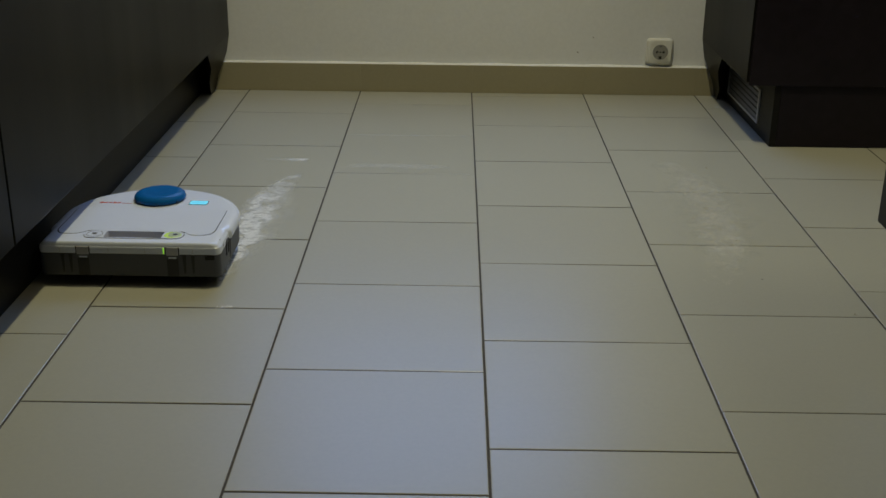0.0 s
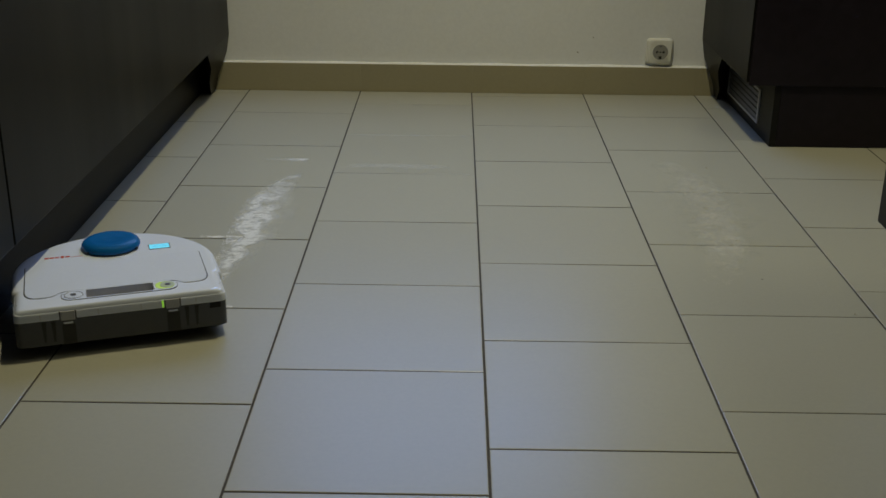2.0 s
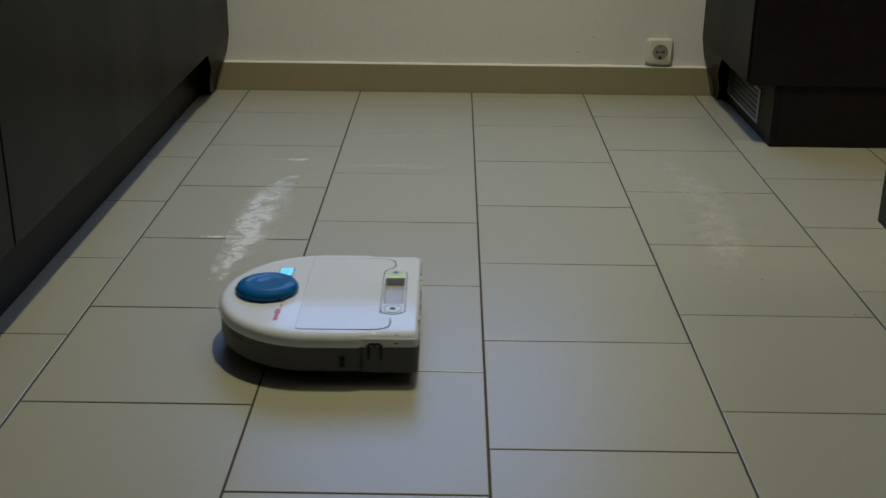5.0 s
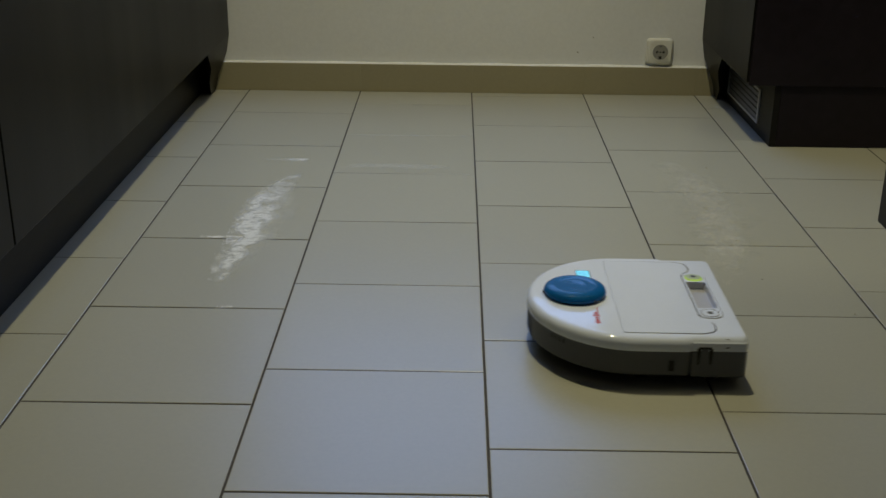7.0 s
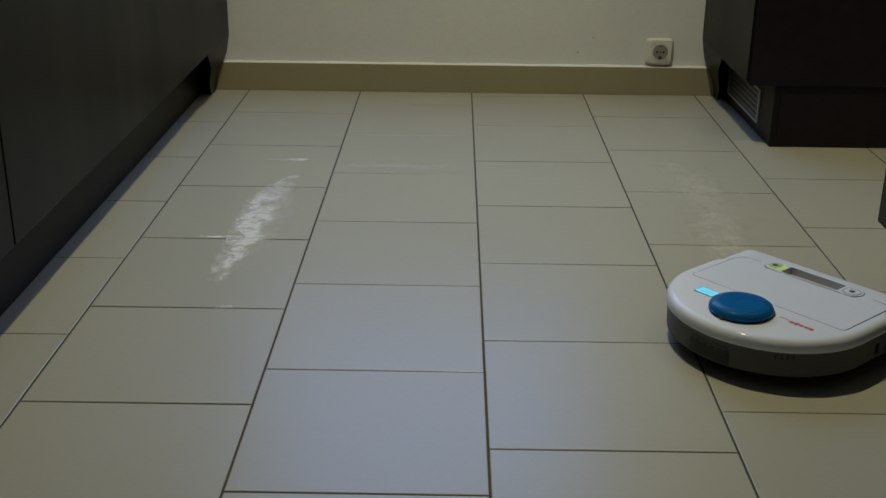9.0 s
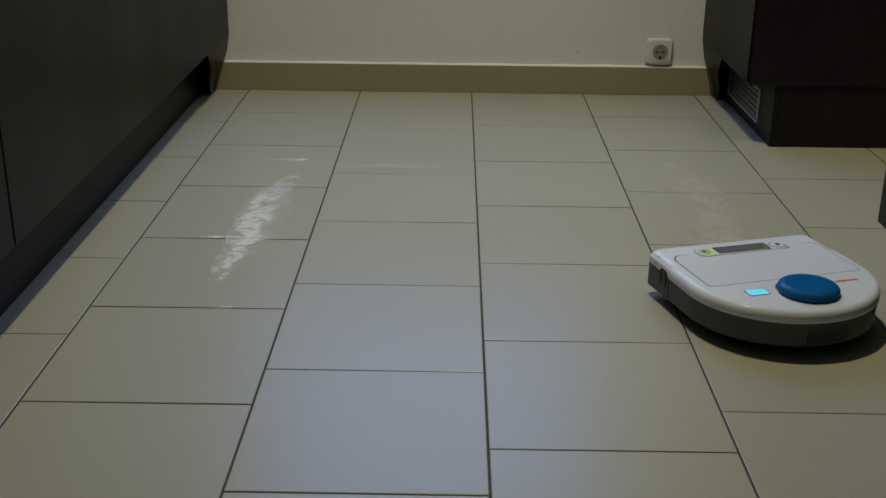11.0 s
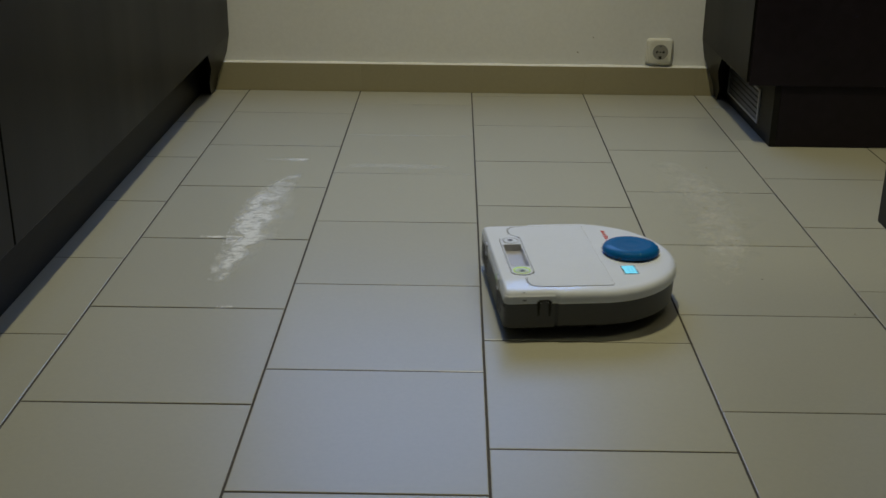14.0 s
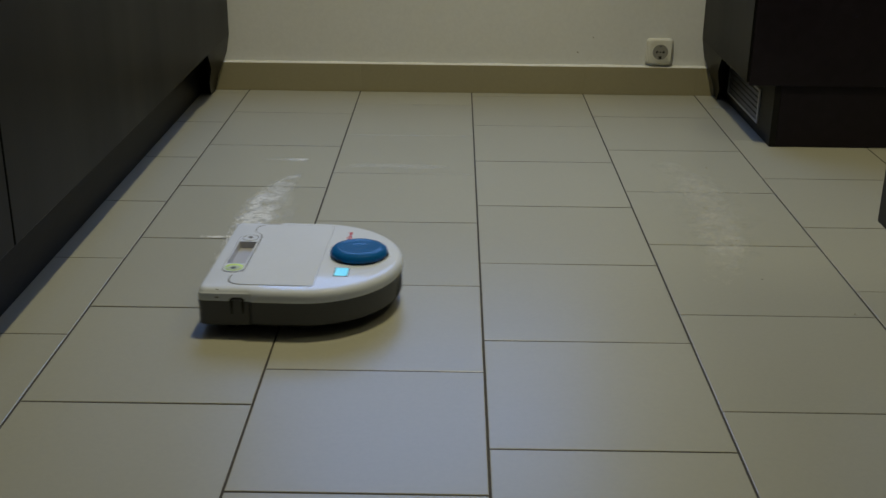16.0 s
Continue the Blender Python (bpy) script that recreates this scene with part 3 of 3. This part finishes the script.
GX, GW, GL = 0.1170, 0.0300, 0.1020


def holed_plate(outer, hole, z0, z1):
    """A flat plate with an opening through it."""
    bm = bmesh.new()
    loft(bm, [[(x, y, z) for x, y in outer] for z in (z0, z1)], False, False)
    loft(bm, [[(x, y, z) for x, y in hole] for z in (z0, z1)], False, False)
    rim = [e for e in bm.edges if all(abs(v.co.z - z1) < 1e-6 for v in e.verts)]
    bmesh.ops.triangle_fill(bm, use_beauty=True, edges=rim)
    bmesh.ops.recalc_face_normals(bm, faces=bm.faces)
    return bm


pocket_rim = [(GX + x, y) for x, y in rounded_rect(GW, GL, 0.002, 3)]
part("seam", holed_plate([(GX + x, y) for x, y in rounded_rect(0.0384, 0.1780, 0.0170, 8)], [(GX + x, y) for x, y in rounded_rect(GW + 0.0016, GL + 0.0016, 0.002, 3)], TOP - 0.003, TOP + 0.0003), M_SEAM, shell)
part("grip_surround", holed_plate([(GX + x, y) for x, y in rounded_rect(0.0362, 0.1758, 0.0160, 8)], [(GX + x, y) for x, y in rounded_rect(GW + 0.0008, GL + 0.0008, 0.002, 3)], TOP - 0.002, TOP + 0.0010), M_LID, robot)
bm = bmesh.new()
loft(bm, [[(x, y, TOP + 0.0009) for x, y in pocket_rim], [(x, y, TOP - 0.0115) for x, y in pocket_rim]], False, False)
pocket = part("grip_pocket", bm, M_RECESS, robot, "grey grip pocket")
part("pocket_floor", boxed(GX - GW / 2 - 0.001, GX + GW / 2 + 0.001, -GL / 2 - 0.001, GL / 2 + 0.001, TOP - 0.0140, TOP - 0.0110), M_TAB, pocket)
home = part("home_button", pad(0.0250, 0.0260, 0.0115, TOP, TOP + 0.0016, GX, -0.0700), M_LID, robot, "oval white home button")
start = part("start_button", pad(0.0290, 0.0300, 0.0130, TOP, TOP + 0.0015, GX, 0.0690), M_GREEN, robot, "lit lime green start button")
part("button_cap", pad(0.0245, 0.0215, 0.0100, TOP, TOP + 0.0020, GX, 0.0725), M_CAP, start, "pale green button cap")
for yc, key in ((-0.0705, home), (0.0735, start)):
    part("button_icon", pad(0.0085, 0.0085, 0.0030, TOP, TOP + 0.0023, GX, yc, 0.0001), M_PRINT, key)
part("button_ring", holed_plate([(GX + x, y - 0.0700) for x, y in rounded_rect(0.0276, 0.0286, 0.0128)], [(GX + x, y - 0.0700) for x, y in rounded_rect(0.0258, 0.0268, 0.0119)], TOP, TOP + 0.0013), M_PRINT, home)

# screen, print
screen = part("screen_bezel", pad(0.0240, 0.0365, 0.0015, TOP - 0.002, TOP + 0.0007, -0.0625, 0.0765, 0.0002), M_PRINT, robot)
part("screen", pad(0.0210, 0.0335, 0.0010, TOP, TOP + 0.0010, -0.0625, 0.0765, 0.0001), M_SCREEN, screen, "glowing cyan screen")
for dx, w in ((-0.0045, 0.020), (0.0015, 0.024)):
    part("screen_line", boxed(-0.0625 + dx - 0.0009, -0.0625 + dx + 0.0009, 0.0765 - w / 2, 0.0765 + w / 2, TOP, TOP + 0.0012), M_SCREEN_LINE, screen)
for k, (w, h) in enumerate(((0.0070, 0.0070), (0.0056, 0.0074), (0.0064, 0.0066), (0.0098, 0.0058), (0.0066, 0.0072))):
    part("print_mark", pad(w, h, 0.0015, TOP - 0.001, TOP + 0.0003, -0.0570, -0.1090 + k * 0.0084, 0.0001), M_RED, robot, "orange-red print")
part("print_mark", pad(0.0016, 0.018, 0.0006, TOP - 0.001, TOP + 0.0003, -0.0540, -0.0610, 0.0001), M_RED, robot)

# laser turret
TX, TY = -0.0830, -0.0025
bm = bmesh.new()
loft(bm, [[(TX + r * a, TY + r * b, z) for a, b in circle(1.0, 48)] for r, z in ((0.0455, TOP - 0.001), (0.0455, TOP + 0.003), (0.043, TOP + 0.0040))])
bmesh.ops.recalc_face_normals(bm, faces=bm.faces)
turret = smooth(part("turret_base", bm, M_BLUE_DARK, robot, "dark blue turret base"))
bm = bmesh.new()
prof = [(0.0440, 0.0025), (0.0478, 0.0030), (0.0490, 0.0050), (0.0488, 0.0080), (0.0472, 0.0112), (0.0440, 0.0138), (0.0390, 0.0157), (0.0345, 0.0165), (0.0325, 0.0166), (0.0310, 0.0163), (0.0200, 0.0164), (0.0130, 0.0165), (0.0115, 0.0162), (0.0020, 0.0163)]
loft(bm, [[(TX + r * a, TY + r * b, TOP + z) for a, b in circle(1.0, 48)] for r, z in prof])
bmesh.ops.recalc_face_normals(bm, faces=bm.faces)
smooth(part("turret_cap", bm, M_BLUE, turret, "glossy blue round turret cap"), 40)
for a in (55, 180, 305):
    bm = boxed(-0.004, 0.003, -0.003, 0.003, 0.0015, 0.006, bevel=0.0005)
    bmesh.ops.transform(bm, matrix=pose(TX, TY, TOP) @ pose(0, 0, 0, 0, 0, a) @ pose(0.0475, 0, 0), verts=bm.verts)
    part("turret_tab", bm, M_BLUE_DARK, turret)

# air outlet slats on the round side
bm = bmesh.new()
loft(bm, [[((0.1536 + o) * math.cos(a), (0.1606 + o) * math.sin(a), z) for o, z in ((0.0, 0.0245), (0.0012, 0.0245), (0.0012, 0.0545), (0.0, 0.0545))] for a in (radians(167 + 26 * i / 12) for i in range(13))])
bmesh.ops.recalc_face_normals(bm, faces=bm.faces)
outlet = part("air_outlet", bm, M_DARK, robot, "dark slatted air outlet")
for k in range(7):
    z = 0.0260 + k * 0.0042
    bm = bmesh.new()
    row = []
    for i in range(11):
        a = radians(168 + 24 * i / 10)
        x, y = 0.1535 * math.cos(a), 0.1605 * math.sin(a)
        nx, ny = math.cos(a), math.sin(a)
        row.append([(x + nx * o, y + ny * o, z + dz) for o, dz in ((0.0008, 0.0), (0.0022, 0.0), (0.0022, 0.0012), (0.0008, 0.0012))])
    loft(bm, row)
    bmesh.ops.recalc_face_normals(bm, faces=bm.faces)
    part("vent_slat", bm, M_GREY, outlet)
for a in (217, 220, 223, 226):
    bm = boxed(-0.0008, 0.0014, -0.0013, 0.0013, 0.050, 0.0575)
    bmesh.ops.transform(bm, matrix=pose(0.1545 * math.cos(radians(a)), 0.161 * math.sin(radians(a)), 0, 0, 0, a), verts=bm.verts)
    part("dock_contact", bm, M_DARK, robot)

# wheels and brush under the body
for s in (-1, 1):
    bm = bmesh.new()
    loft(bm, [[(0.01 + 0.034 * a, s * yy, 0.0345 + 0.034 * b) for a, b in circle(1.0, 24)] for yy in (0.108, 0.126)])
    bmesh.ops.recalc_face_normals(bm, faces=bm.faces)
    for v in bm.verts:
        v.co.z = min(v.co.z, 0.030)
    part("wheel", bm, M_RUBBER, robot)
bm = bmesh.new()
loft(bm, [[(0.112 + 0.012 * a, yy, 0.0140 + 0.012 * b) for a, b in circle(1.0, 16)] for yy in (-0.135, 0.135)])
bmesh.ops.recalc_face_normals(bm, faces=bm.faces)
part("roller_brush", bm, M_RUBBER, robot)

# ---------------------------------------------------------------- floor: grout bed and single tiles
floor = tagged(part("floor", boxed(X_WEST, X_EAST, Y_SOUTH, WALL_Y, -0.05, -0.0009), M_GROUT),
               "beige glazed tile floor laid in third bond", "floor", kind="structure")
GAP = 0.0036
tile_meshes = {}
TILE_EDGE = ((0.0, -0.008), (0.0, -0.0005), (0.0010, 0.0))


def tile_mesh(w, d):
    key = (round(w, 4), round(d, 4))
    if key not in tile_meshes:
        bm = bmesh.new()
        square = ((-1, -1), (1, -1), (1, 1), (-1, 1))
        loft(bm, [[(x * (w / 2 - c), y * (d / 2 - c), z) for x, y in square] for c, z in [(min(c, 0.3 * w, 0.3 * d), z) for c, z in TILE_EDGE]])
        bmesh.ops.recalc_face_normals(bm, faces=bm.faces)
        me = bpy.data.meshes.new("tile")
        bm.to_mesh(me)
        bm.free()
        me.materials.append(M_TILE)
        tile_meshes[key] = me
    return tile_meshes[key]


rnd = random.Random(7)
for c in range(-4, 7):
    off = ((c + 1) % 3) / 3 * TILE
    for r in range(-9, 8):
        tx0, tx1 = c * TILE + GAP / 2, (c + 1) * TILE - GAP / 2
        ty0, ty1 = off + r * TILE + 0.0015, off + (r + 1) * TILE - 0.0015
        tx0, tx1, ty0, ty1 = max(tx0, X_WEST), min(tx1, X_EAST), max(ty0, Y_SOUTH), min(ty1, SK_Y + 0.004)
        if tx1 - tx0 < 0.01 or ty1 - ty0 < 0.01:
            continue
        ob = new("tile", tile_mesh(tx1 - tx0, ty1 - ty0))
        ob.parent = floor
        ob.matrix_basis = pose((tx0 + tx1) / 2, (ty0 + ty1) / 2, 0.0, rnd.uniform(-0.09, 0.09), rnd.uniform(-0.09, 0.09), 0)


# ---------------------------------------------------------------- what moves
def motions():
    """The machine drives along the cabinets, turns, crosses the floor, turns on the spot and comes back."""
    path = [
        (0.0, -0.6167, 0.8016, -90.3), (0.5, -0.6155, 0.7288, -90.8), (1.0, -0.6150, 0.6544, -91.4), (1.5, -0.6146, 0.5839, -88.6),
        (2.0, -0.6113, 0.5459, -71.1), (2.5, -0.5963, 0.5080, -50.7), (3.0, -0.5609, 0.4718, -28.8), (3.5, -0.5105, 0.4425, -13.0),
        (4.0, -0.4372, 0.4352, 0.0), (4.2, -0.4045, 0.4367, 0.9), (6.3, 0.0400, 0.4535, 0.4), (6.5, 0.0937, 0.4524, 0.0), (7.0, 0.2256, 0.4497, -0.4),
        (7.5, 0.3572, 0.4499, 0.3), (8.0, 0.4482, 0.4494, 7.3), (8.5, 0.4507, 0.4469, 27.0), (9.0, 0.4520, 0.4460, 41.0),
        (9.2, 0.4543, 0.4457, 47.5), (11.3, 0.4905, 0.5692, 118.8), (11.5, 0.4835, 0.5830, 127.1), (12.0, 0.4563, 0.6138, 148.5),
        (12.5, 0.4141, 0.6381, 167.1), (13.0, 0.3515, 0.6448, 182.8), (13.5, 0.2650, 0.6357, 185.8), (14.0, 0.1740, 0.6213, 185.6),
        (14.5, 0.0695, 0.6091, 182.6), (15.0, -0.0442, 0.6038, 180.9), (15.5, -0.1677, 0.6017, 179.3), (16.0, -0.2933, 0.6020, 178.3),
    ]
    walk(robot, [(t, pose(x, y, 0, 0, 0, h)) for t, x, y, h in path])


motions()
